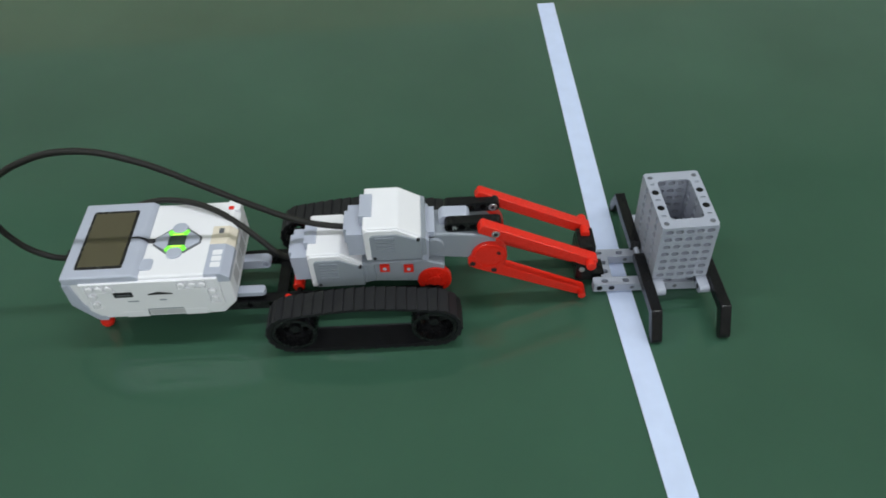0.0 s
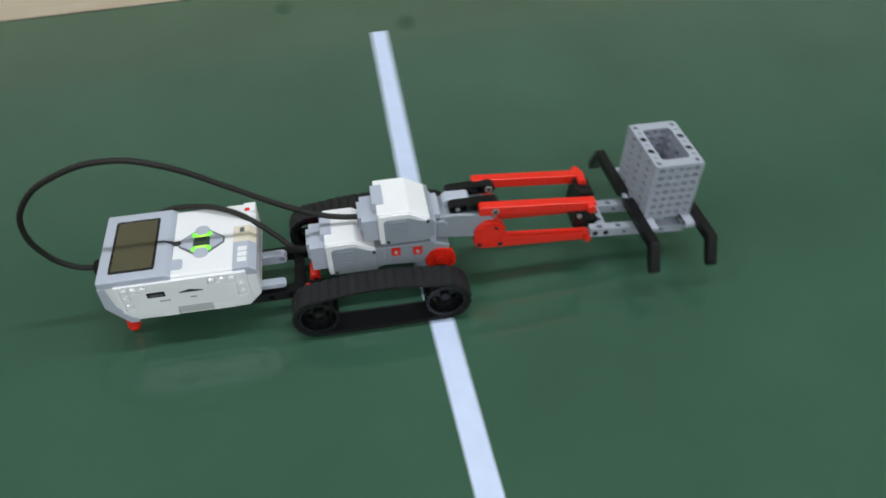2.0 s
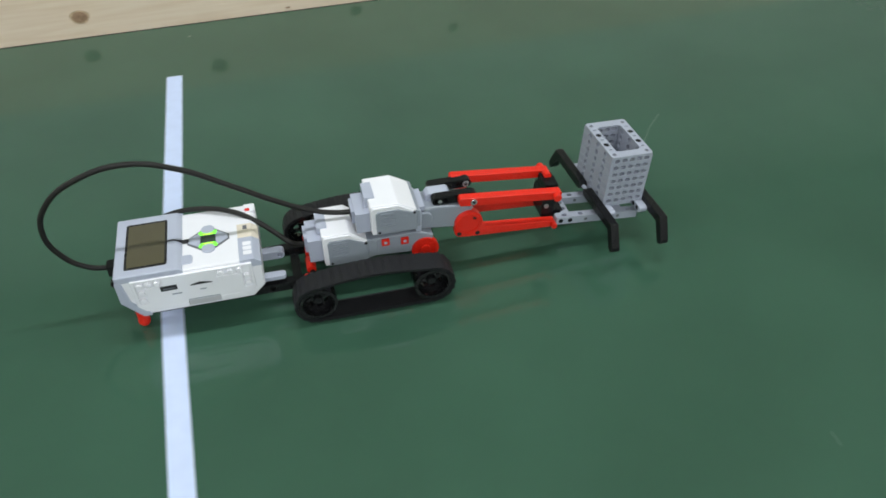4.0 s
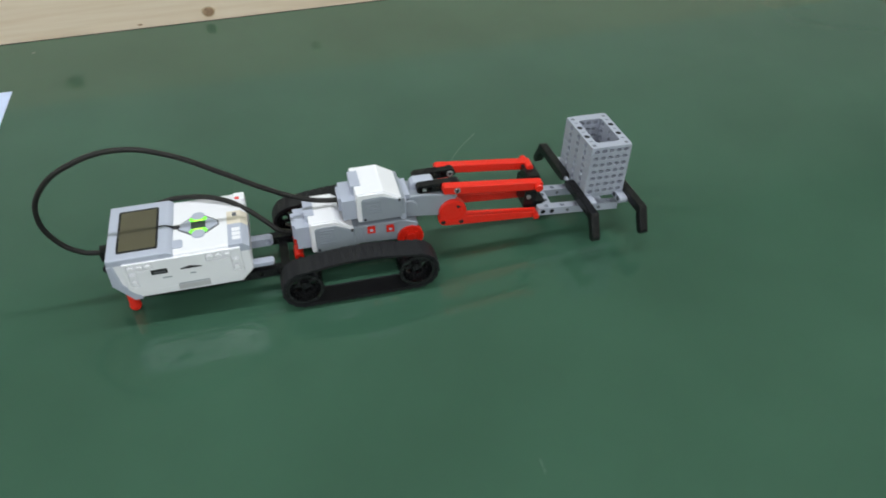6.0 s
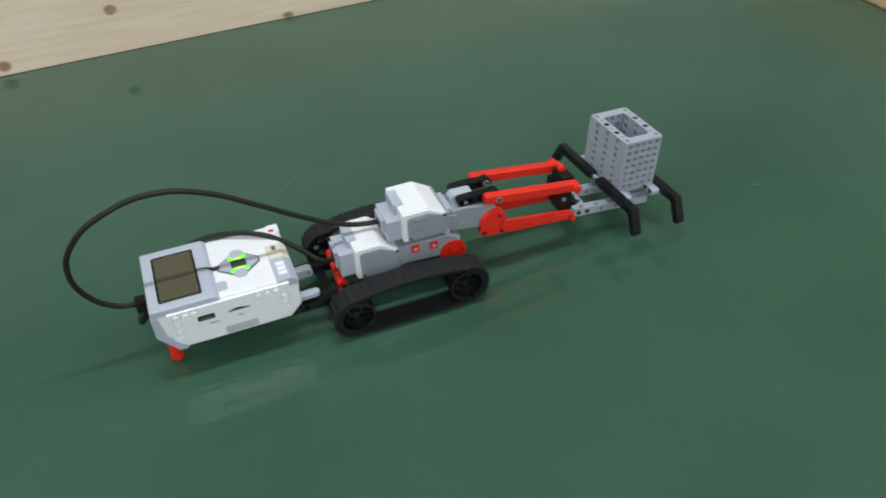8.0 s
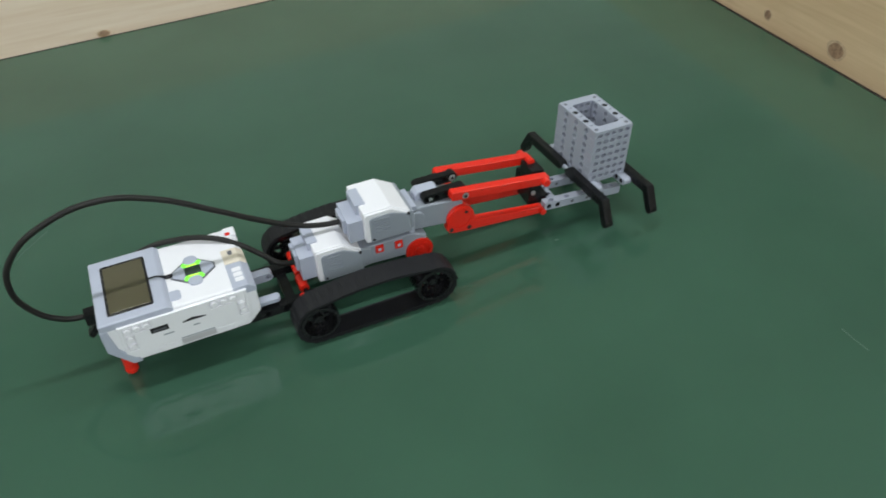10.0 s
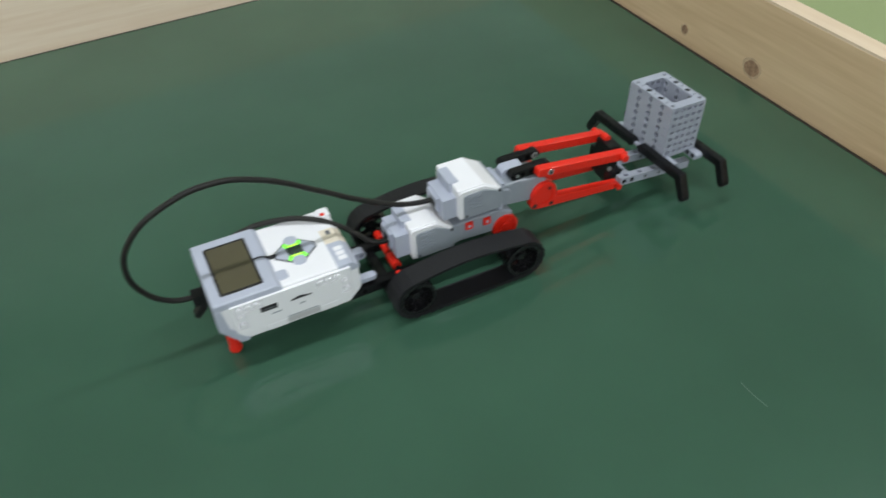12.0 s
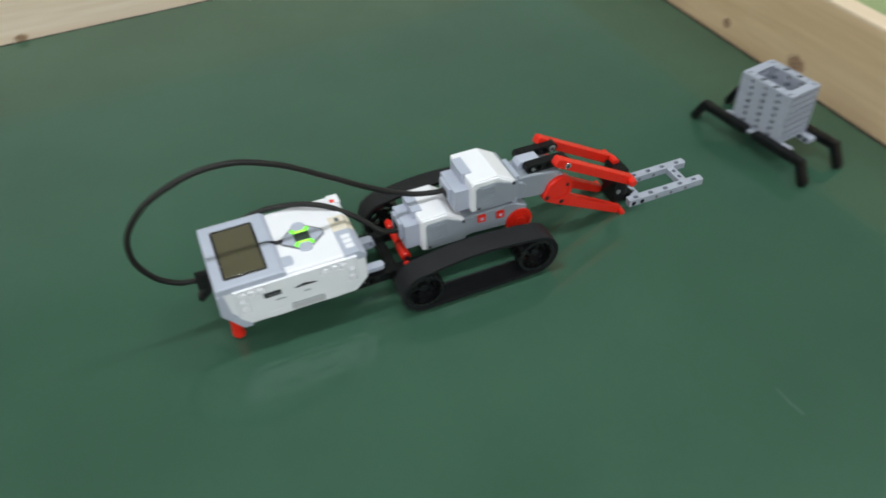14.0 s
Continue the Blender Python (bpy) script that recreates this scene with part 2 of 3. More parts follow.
THICK = 0.023
board("wall_north", RIGHT_X + 1.2, THICK, turn @ pose(-1.2, BACK_Y, 0), "knotty pine board wall along the field's long side",
      [(1.2 + 0.199, 0.0290, 0.0095, 0.0075), (1.2 + 0.5705, 0.0130, 0.007, 0.0062), (1.2 + 0.3644, 0.0700, 0.0105, 0.0085), (1.2 + 0.719, 0.0605, 0.0065, 0.006), (1.2 + 0.955, 0.0045, 0.0065, 0.004), (1.2 + 0.474, 0.0056, 0.0028, 0.0012)])
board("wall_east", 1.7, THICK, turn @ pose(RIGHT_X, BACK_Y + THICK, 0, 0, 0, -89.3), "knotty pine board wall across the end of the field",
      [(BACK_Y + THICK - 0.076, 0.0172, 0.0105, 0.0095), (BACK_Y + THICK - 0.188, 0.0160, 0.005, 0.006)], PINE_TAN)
# near-black strips fill the mat's edge gaps, their shade put in as colour
structure("trim_east", add_box(bmesh.new(), RIGHT_X - 0.0038, RIGHT_X, -1.09, BACK_Y - 0.003, -0.01, 0.0004), GAP, "dark strip put in as the shade between the mat and the end board", turn)
structure("trim_north", add_box(bmesh.new(), -1.19, RIGHT_X - 0.004, BACK_Y - 0.0022, BACK_Y, -0.01, 0.0004), GAP, "dark strip put in as the shade between the mat and the long board", turn)
board("wall_south", RIGHT_X + 1.2, THICK, turn @ pose(RIGHT_X, -1.1, 0, 0, 0, 180), "pine board wall along the field's near side")
board("wall_west", 1.7, THICK, turn @ pose(-1.2, -1.12, 0, 0, 0, 90), "pine board wall across the start of the field")
# unseen room shell, added for reflections; the south opening backs the fill light
structure("room_wall_north", add_box(bmesh.new(), -3.2, 4.6, 3.2, 3.3, -0.05, 2.7), PLASTER, "plain plaster room wall")
south = bmesh.new()
for x0, x1, z0, z1 in ((-3.2, -1.4, -0.05, 2.7), (2.2, 4.6, -0.05, 2.7), (-1.4, 2.2, -0.05, 0.8), (-1.4, 2.2, 2.4, 2.7)):
    add_box(south, x0, x1, -3.1, -3.0, z0, z1)
structure("room_wall_south", south, PLASTER, "plain plaster room wall with a wide opening behind the fill light")
structure("room_wall_west", add_box(bmesh.new(), -3.3, -3.2, -3.1, 3.3, -0.05, 2.7), PLASTER, "plain plaster room wall")
structure("room_wall_east", add_box(bmesh.new(), 4.6, 4.7, -3.1, 3.3, -0.05, 2.7), PLASTER, "plain plaster room wall")
structure("ceiling", add_box(bmesh.new(), -3.3, 4.7, -3.1, 3.3, 2.7, 2.8), CEILING, "plain white ceiling")


def scuff(points, width):
    """A thin pale scratch lying on the mat."""
    bm = bmesh.new()
    for (xa, ya), (xb, yb) in zip(points, points[1:]):
        d = Vector((xb - xa, yb - ya)).normalized() * width / 2
        bm.faces.new([bm.verts.new(p) for p in ((xa - d.y, ya + d.x, 0.00025), (xa + d.y, ya - d.x, 0.00025), (xb + d.y, yb - d.x, 0.00025), (xb - d.y, yb + d.x, 0.00025))])
    mark = part("scuff", bm, SCRATCH, floor, "pale scratch on the mat", scale=1)
    mark.matrix_parent_inverse = floor.matrix_basis.inverted()
    return mark


scuff([(0.803, 0.158), (0.822, 0.185), (0.845, 0.209)], 0.0007)
scuff([(1.4279, -0.202), (1.4282, -0.215), (1.4300, -0.228)], 0.0008)
scuff([(0.777, -0.228), (0.777, -0.241)], 0.0008)
scuff([(0.3160, 0.5535), (0.3195, 0.5540)], 0.0025)
scuff([(1.275, -0.0096), (1.2785, -0.0105)], 0.0020)

tape_line = [(0.2990, 0.4460), (0.2983, 0.040), (0.3065, -0.150), (0.3440, -0.980)]
bm = bmesh.new()
for (xa, ya), (xb, yb) in zip(tape_line, tape_line[1:]):
    vs = [bm.verts.new(p) for p in ((xa - 0.0094, ya, 0.0005), (xa + 0.0094, ya, 0.0005), (xb + 0.0094, yb, 0.0005), (xb - 0.0094, yb, 0.0005))]
    bm.faces.new(vs)
bmesh.ops.remove_doubles(bm, verts=bm.verts, dist=0.0001)
bmesh.ops.solidify(bm, geom=bm.faces[:], thickness=0.0003)
tape = part("tape_strip", bm, TAPE, None, "white paper tape line stuck across the green mat", None, 1)
tagged(tape, category="tape line")

# ---- the robot ----
robot = thing("tracked_robot", "white and grey brick-built tracked robot with a red lifting arm", "robot")
YC = 35.5


def build_brick():
    brick = part("control_brick", prism([(1, 66), (1, 41), (15, 24.8), (106, 24.8), (117, 36), (117, 62), (112, 66)], "y", -2.5, 70.5, 1.6, 3), WHITE, robot, "white programmable brick with a grey screen bezel")
    bez = [(-0.8, 69), (-0.8, 62), (54, 62), (54, 66.6), (50, 69)]
    part("screen_bezel", prism(bez, "y", -3.2, 71.2, 1.4, 3), PALE, brick, "light grey screen bezel")
    part("rear_frame", prism([(-1.4, 63), (-1.4, 42), (13, 24.0), (20, 24.0), (20, 25.8), (7, 42), (4, 63)], "y", -3.6, 71.6, 0.8), PALE, brick, "grey rear frame")
    part("screen_edge", prism(rounded(7.5, 42, 4.6, 62.4, 2), "z", 68.2, 69.25, 0.2), LCD_EDGE, brick, "black screen border")
    part("screen", prism(rounded(9.5, 40, 7, 60, 0.8), "z", 68.4, 69.45, 0.1), LCD, brick, "dull olive unlit screen")
    part("bezel_groove", prism([(41.5, 34), (47, 34.4), (55, 31.2), (60, 31.2), (60, 30.2), (55, 30.2), (47, 33.2), (41.5, 33)], "z", 66.0, 69.5, 0), LCD_EDGE, brick)
    # button cluster
    ox, oy = 75.5, 31.0
    dia = [(ox - 17, oy + 3), (ox - 17, oy - 3), (ox - 6, oy - 12), (ox + 6, oy - 12), (ox + 17, oy - 3), (ox + 17, oy + 3), (ox + 6, oy + 12), (ox - 6, oy + 12)]
    big = [(ox + (u - ox) * 1.04, oy + (v - oy) * 1.04) for u, v in dia]
    part("button_surround", prism(big, "z", 65, 66.5, 0.3), DARK_GREY, brick, "dark seam round the buttons")
    for s in (-1, 1):
        wing = [(ox + s * 6.3, oy - 4.5), (ox + s * 8.1, oy - 8.6), (ox + s * 16.5, oy - 2.5), (ox + s * 16.5, oy + 2.5), (ox + s * 8.1, oy + 8.6), (ox + s * 6.3, oy + 4.5)]
        light = part("status_light", prism([(ox - 6, oy + s * 4.7), (ox + 6, oy + s * 4.7), (ox + 8.2, oy + s * 8.6), (ox + 6.6, oy + s * 10.6), (ox - 6.6, oy + s * 10.6), (ox - 8.2, oy + s * 8.6)], "z", 65, 67.0, 0.3), LED, brick, "green status light glowing beside a button")
        part("light_core", prism(rounded(ox - 4.2, ox + 4.2, oy + s * 5.9 - 0.7, oy + s * 5.9 + 0.7, 0.5), "z", 66.6, 67.15, 0), LED_CORE, light, "brighter yellow-green core")
        part("side_button", prism(wing, "z", 65, 67.2, 0.5), PALE, brick, "grey side button")
        part("arrow_button", prism(rounded(ox - 5.6, ox + 5.6, oy + s * 12.2 - 5.0, oy + s * 12.2 + 5.0, 4.8), "z", 65, 67.6, 0.5), PALE, brick, "grey rounded arrow button")
    part("centre_button", prism(rounded(ox - 6, ox + 6, oy - 4.8, oy + 4.8, 0.8), "z", 65, 67.4, 0.4), BUTTON_DARK, brick, "dark square centre button")
    part("back_button", prism(rounded(52.5, 62, 4.0, 14.5, 2.6), "z", 65, 66.9, 0.3), PALE, brick, "small grey back button")
    # nameplate block at the front end: grey plate with three white bars, cream patch, red dot
    part("nameplate", prism([(100, 66.4), (112, 66.4), (117.6, 62), (117.6, 58), (100, 58)], "y", -2.9, 26, 0.4), PALE, brick, "grey corner plate with white lettering bars")
    for y in (3.6, 9.4, 15.2):
        part("lettering_bar", prism(rounded(103.6, 110.8, y, y + 4.7, 0.9), "z", 66.2, 66.65, 0), WHITE, brick, "white lettering bar")
    part("sensor_patch", prism([(100, 66.35), (112, 66.35), (117.4, 62), (117.4, 60), (100, 60)], "y", 26.3, 44, 0.3), CREAM, brick, "cream patch with a small dark mark")
    part("dark_mark", prism(rounded(105, 108.5, 36.5, 41.5, 0.6), "z", 66.2, 66.6, 0), DARK_GREY, brick)
    part("corner_lug", prism([(107, 66.6), (117, 66.6), (117, 60), (107, 60)], "y", 60.5, 71, 1), WHITE, brick, "white raised corner lug")
    part("red_mark", prism(rounded(108.2, 112.4, 60.8, 64.2, 1), "z", 66.2, 66.8, 0), RED, brick, "small red mark")
    # near side: raised panel, pegs, sockets
    channels = ([(14, 62), (35.5, 62), (35.5, 55), (21, 55), (21, 38.5), (14, 38.5)], [(79.5, 62), (107, 62), (107, 39.5), (100, 39.5), (100, 55), (79.5, 55)])
    panel = [(11, 63.6), (109.2, 63.6), (109.2, 37), (103, 30.6), (79, 30.6), (79, 34.6), (52, 34.6), (52, 30.6), (17, 30.6), (11, 37)]
    side = part("side_panel", plate(panel, channels, "y", -5.0, -2.0), GLOSS_WHITE, brick, "white side panel with sockets and sunk peg channels")
    bevel_mesh(side, 0.35)
    for outline in channels:
        part("channel_floor", prism(outline, "y", -3.7, -2.2, 0), GLOSS_WHITE, brick)
    for px, pz in ((17.5, 58.5), (24.5, 58.5), (31.5, 58.5), (17.5, 50.5), (17.5, 42.5), (83, 58.5), (90.5, 58.5), (98, 58.5), (103.5, 51), (103.5, 43.5)):
        part("peg", cylinder("y", px, pz, 2.6, -6.1, -2.3, 16, 0.8), GLOSS_WHITE, brick)
    part("usb_socket", box(33, 46.5, -5.3, -4, 49.5, 54.5, 0.2), HOLE, brick, "dark socket")
    part("socket_tongue", box(35, 45, -5.5, -4.6, 51, 52.2, 0.1), DARK_GREY, brick)
    part("card_slot", prism([(57, 51.5), (65, 53.6), (75, 51.5), (75, 50.8), (57, 50.8)], "y", -5.3, -4.5, 0), HOLE, brick, "thin card slot")
    for a, b, z in ((41, 49, 44.2), (64, 69, 44.6)):
        part("print_bar", box(a, b, -5.15, -4.9, z, z + 1.2, 0), GREY, brick)
    part("door_groove", box(52.5, 78.5, -5.15, -4.9, 35.4, 36.2, 0), GREY, brick)
    part("battery_door", box(52.3, 78.7, -4.2, -1.5, 28.6, 34.4, 0.6), DOOR, brick, "grey edge of the battery door")
    for a, b in ((35.5, 52), (79, 95)):
        part("panel_foot", box(a, b, -5.25, -2, 28.4, 34, 0.6), GLOSS_WHITE, brick)
    # front and rear port blocks
    for y in (8, 22, 36, 50):
        part("port", box(115.5, 117.3, y, y + 11, 42, 54, 0.3), DOOR, brick, "off-white front port cover")
        part("port", box(-1.9, 3, y, y + 11, 43, 55, 0.3), HOLE, brick)
    part("cable_plug", box(-12, 2, 30, 40, 44, 54, 1.2), BLACK, brick, "black cable plug")
    part("release_lever", prism([(-9, 40), (-15, 33), (-12, 29), (-4, 36), (0, 44), (-2, 50)], "y", 31, 39, 1.2), BLACK, brick, "black plug latch")
    squeeze = Matrix.Translation((0.058, 0, 0)) @ Matrix.Diagonal((0.972, 1, 1, 1)) @ Matrix.Translation((-0.058, 0, 0))
    for ob in (brick, *brick.children_recursive):
        ob.data.transform(squeeze)
    return brick


def build_motor(name, x0, x1, z0, z1, y0, y1, cham, rear, label):
    """Large motor can: white shell, grey flanks with louvres, grey rear block with socket and tab."""
    cx, drop = cham
    h = z1 - z0
    zf = z1 - drop
    prof = [(x0 + 1, z0), (x1, z0), (x1, zf), (x1 - cx, z1), (x0, z1), (x0, z0 + 2)]
    mot = part(name, prism(prof, "y", y0 + 1.2, y1 - 1.2, 2.2, 3), WHITE, robot, label)
    for s, ya, yb in ((-1, y0, y0 + 2.4), (1, y1 - 2.4, y1)):
        rim = [(x0 + 0.6, z0 + 0.8), (x1 - 0.8, z0 + 0.6), (x1 - 0.8, zf - 1.0), (x1 - cx - 0.4, z1 - 1.4), (x0 + 2.4, z1 - 1.4), (x0 + 0.6, z1 - 3.4)]
        part("shell_rim", prism(rim, "y", ya - 0.1, yb, 0.6), WHITE, mot, "white rounded edge of the shell")
        pan = [(x0 + 4, z0 + 0.3), (x1 - 0.2, z0 + 0.3), (x1 - 0.2, zf - 1.9), (x1 - cx - 0.8, z1 - 4.9), (x0 + 6.4, z1 - 4.9), (x0 + 4, z1 - 7.4)]
        part("flank", prism(pan, "y", ya - 0.8, yb + 0.2, 0.9), GREY, mot, "light grey flank with louvres")
    part("front_cap", prism([(x1 - 0.6, z0 + 1.5), (x1 + 2.8, z0 + 2.6), (x1 + 2.8, zf - 1.6), (x1 - 0.6, zf - 0.2)], "y", y0 + 0.6, y1 - 0.6, 0.7), GREY, mot, "grey front cap")
    ya = y0 - 0.4
    for k in range(6):
        zz = z0 + h * (0.30 + 0.085 * k)
        part("louvre", box(x0 + 8, x0 + 21, ya - 1.0, ya + 0.3, zz, zz + 1.0, 0.25, 1), GREY, mot)
    for sx, sz in ((x0 + 6.4, z0 + 3.0), (x1 - 2.2, zf - 1.4)):
        part("screw", cylinder("y", sx, sz, 1.25, ya - 0.75, ya + 1, 12, 0), HOLE, mot)
    rw, rz0, rz1 = rear
    ym = (y0 + y1) / 2
    part("rear_block", box(x0 - rw, x0 + 2, y0 + 5, y1 - 9, rz0, rz1, 1.6), PALE, mot, "grey rear block with cable socket")
    part("rear_step", box(x0 - rw - 2.5, x0 - rw + 1, y0 + 12, y1 - 13, rz0 + 6, rz1 - 1.5, 0.8), PALE, mot)
    part("socket", box(x0 - rw - 2.9, x0 - rw, ym - 6, ym + 4, rz0 + 7, rz1 - 6, 0.3), HOLE, mot)
    part("top_tab", box(x0 - 2.5, x0 + 6, ym - 9, ym + 13, z1 - 10, z1 + 1.2, 1.4), PALE, mot, "grey tab across the top edge")
    return mot


def hub(name, x, z, r, y0, y1, parent):
    h = part(name, cylinder("y", x, z, r - 1.6, y0 + 1.4, y1 - 1.4, 36, 0.4), RED, parent, "red motor hub")
    part("hub_rim", plate(circle(x, z, r, 36), [circle(x, z, r - 2.6, 36)[::-1]], "y", y0, y1), RED, h, "raised red rim of the hub")
    part("hub_boss", cylinder("y", x, z, 4.6, y0 - 1.0, y0 + 1, 20, 0.3), RED, h)
    for k in range(4):
        a = math.pi / 2 * k + 0.6
        part("hub_boss", cylinder("y", x + 6.9 * math.cos(a), z + 6.9 * math.sin(a), 1.9, y0 + 0.6, y0 + 2, 14, 0.2), RED, h)
    return h


def build_chassis():
    near = build_motor("drive_motor", 167, 206, 29.5, 62, 13, 56, (15.5, 11.5), (12, 33, 56), "white and grey drive motor")
    lift = build_motor("lift_motor", 209.5, 249, 58.5, 88.5, 9, 53, (15.5, 9.5), (12, 60, 80), "white and grey lift motor stacked on the drive motors")
    # gear necks
    for mot, y0, y1 in ((near, 15, 54),):
        part("neck", prism([(205, 31), (262, 27), (264, 44), (250, 50), (205, 50)], "y", y0, y1, 1.2), GREY, mot, "grey gear neck")
        part("neck_collar", prism([(205, 30), (214, 32), (214, 48), (205, 52)], "y", y0 - 1, y1 + 1, 1.0), GREY, mot)
        hub("drive_hub", 256, 30, 12.2, y0 - 1.6, y0 + 3, robot)
        hub("drive_hub", 256, 30, 12.2, y1 - 3, y1 + 1.6, robot)
    for x, z in ((221, 45), (238, 43.5)):
        part("connector_pin", box(x - 3.4, x + 3.4, 13.2, 17, z - 3.4, z + 3.4, 0.8), RED, near, "red square connector")
        part("pin_hole", cylinder("y", x, z, 1.5, 12.9, 13.6, 12, 0), PALE, near)
    part("neck", prism([(249, 49), (286, 44), (300, 40), (304, 56), (296, 66), (270, 70), (249, 70)], "y", 20, 46, 1.4), GREY, lift, "grey gear neck")
    part("neck_collar", prism([(248, 52), (253, 51), (254, 72), (248, 76)], "y", 13, 50, 1.0), PALE, lift)
    part("neck_knuckle", cylinder("y", 257.0, 60, 7.2, 17.5, 48.5, 28, 0.8), GREY, lift, "grey round knuckle of the gear neck")
    part("knuckle_step", box(252, 258, 20, 46, 66, 73, 0.9), PALE, lift)
    part("neck_bracket", prism([(261, 69), (261, 75), (264, 78), (281, 77.5), (283, 75), (283, 73), (268, 73), (266, 69)], "y", 30.2, 40.8, 0.9), PALE, lift, "pale grey bracket")
    for y0, y1 in ((22.0, 29.6), (41.3, 48.9)):
        mount = part("mount_beam", beam(265, 305, 74, "y", y0, y1, (269, 277, 285, 293, 301)), BLACK, robot, "black beam carrying the upper arm pivot")
        part("pivot_pin", cylinder("y", 300, 73.5, 3.1, y0 - 0.5, y1 + 0.5, 16, 0.4), METAL, mount, "steel-grey pivot pin")
        part("pin_core", cylinder("y", 300, 73.5, 1.3, y0 - 0.8, y0, 10, 0), HOLE, mount)
        part("beam_pin", cylinder("y", 272, 73.5, 1.8, y0 - 0.4, y0 + 1, 12, 0), METAL, mount)
    # chassis beams behind the brick
    for y in (7, 51):
        part("chassis_beam", beam(20, 262, 20, "y", y, y + 8, [24 + 16 * k for k in range(15)]), BLACK, robot, "long black chassis beam")
    part("link_beam", prism(rounded(100, 133, 9, 16.4, 3.0), "z", 27.4, 31.8, 0.6), PALE, robot, "short pale grey link bar")
    part("link_beam", beam(100, 134, 31, "y", 37, 44.6, (130,)), PALE, robot, "short pale grey link beam with a pin hole")
    part("cross_beam", beam(4, 62, 14, "x", 138, 146, [8 + 8 * k for k in range(7)]), BLACK, robot, "black cross beam")
    part("axle_bush", cylinder("y", 155, 22, 4.2, 20, 36, 18, 0.8), RED, robot, "red axle bush")
    part("axle_bush", cylinder("y", 155, 22, 3.2, 40, 52, 18, 0.8), RED, robot, "red axle bush")
    part("axle_bush", cylinder("y", 155, 24, 3.4, 56, 66, 18, 0.8), RED, robot, "red axle bush")
    part("axle", cylinder("y", 155.5, 20.5, 2.3, -18, 89, 12, 0.2), BLACK, robot, "black cross axle")
    part("axle", cylinder("y", 254.3, 20.5, 2.3, -18, 89, 12, 0.2), BLACK, robot, "black cross axle")
    part("axle_cap", cylinder("y", 150, 30, 2.4, -1, 6, 12, 0.4), RED, robot, "red pin end")
    # skid foot under the brick
    bm = bmesh.new()
    bmesh.ops.create_uvsphere(bm, u_segments=20, v_segments=12, radius=5.2)
    bmesh.ops.translate(bm, vec=(9, 12.5, 5.2), verts=bm.verts)
    foot = part("skid_foot", bm, RED, robot, "red ball skid foot under the brick")
    part("foot_stem", cylinder("z", 9, 12.5, 4.6, 7, 27, 16, 0.4), RED, foot)
    bm = bmesh.new()
    bmesh.ops.create_uvsphere(bm, u_segments=20, v_segments=12, radius=5.2)
    bmesh.ops.translate(bm, vec=(11, 62, 5.2), verts=bm.verts)
    foot = part("skid_foot", bm, RED, robot, "red ball skid foot under the brick")
    part("foot_stem", cylinder("z", 11, 62, 3.4, 8, 27, 16, 0.4), RED, foot)


def build_cables():
    tube("cable", [(-8, 36, 49), (-24, 36, 53), (-41, 36, 70), (-47, 36, 96), (-36, 36, 121), (-8, 36, 140), (30, 36, 147), (64, 36, 137), (104, 36, 112), (132, 36, 93), (165, 36, 74.5), (185, 36, 68.5), (199, 34, 68.5)], 2.25, CABLE, robot, "black flat cable looping over the brick")
    tube("cable", [(14, 75, 40), (26, 77, 55), (45, 74, 66), (69, 70, 69.5), (97, 58, 70), (116, 48, 63), (130, 42, 52), (142, 36, 43), (154, 28, 46)], 2.25, CABLE, robot, "black flat cable from the brick to a drive motor")


# ---- crawler tracks: wheels and rubber cleats on a closed loop ----
TRACK_Z, TRACK_R, TRACK_X0, TRACK_X1, BOW = 20.5, 18.9, 155.5, 254.3, 5.0
RUN = TRACK_X1 - TRACK_X0
LOOP = 2 * RUN + 2 * math.pi * TRACK_R
CLEATS = 44


def loop_pose(s, y, lift=0.0):
    """Pose on the loop at arc length s: over the top ahead, down the front, back along the mat, up behind."""
    s %= LOOP
    half = math.pi * TRACK_R
    r = TRACK_R + lift
    if s < RUN:
        u = s / RUN
        return (TRACK_X0 + s, y, TRACK_Z + r + BOW * math.sin(math.pi * u)), -math.degrees(math.atan(BOW * math.pi / RUN * math.cos(math.pi * u)))
    s -= RUN
    if s < half:
        a = s / TRACK_R
        return (TRACK_X1 + r * math.sin(a), y, TRACK_Z + r * math.cos(a)), math.degrees(a)
    s -= half
    if s < RUN:
        return (TRACK_X1 - s, y, TRACK_Z - r), 180.0
    s -= RUN
    a = s / TRACK_R
    return (TRACK_X0 - r * math.sin(a), y, TRACK_Z - r * math.cos(a)), 180 + math.degrees(a)


def cleat_matrix(s, y):
    (x, yy, z), a = loop_pose(s, y)
    return pose(x * MM, yy * MM, z * MM, 0, a, 0)


moving_cleats, wheels = [], []


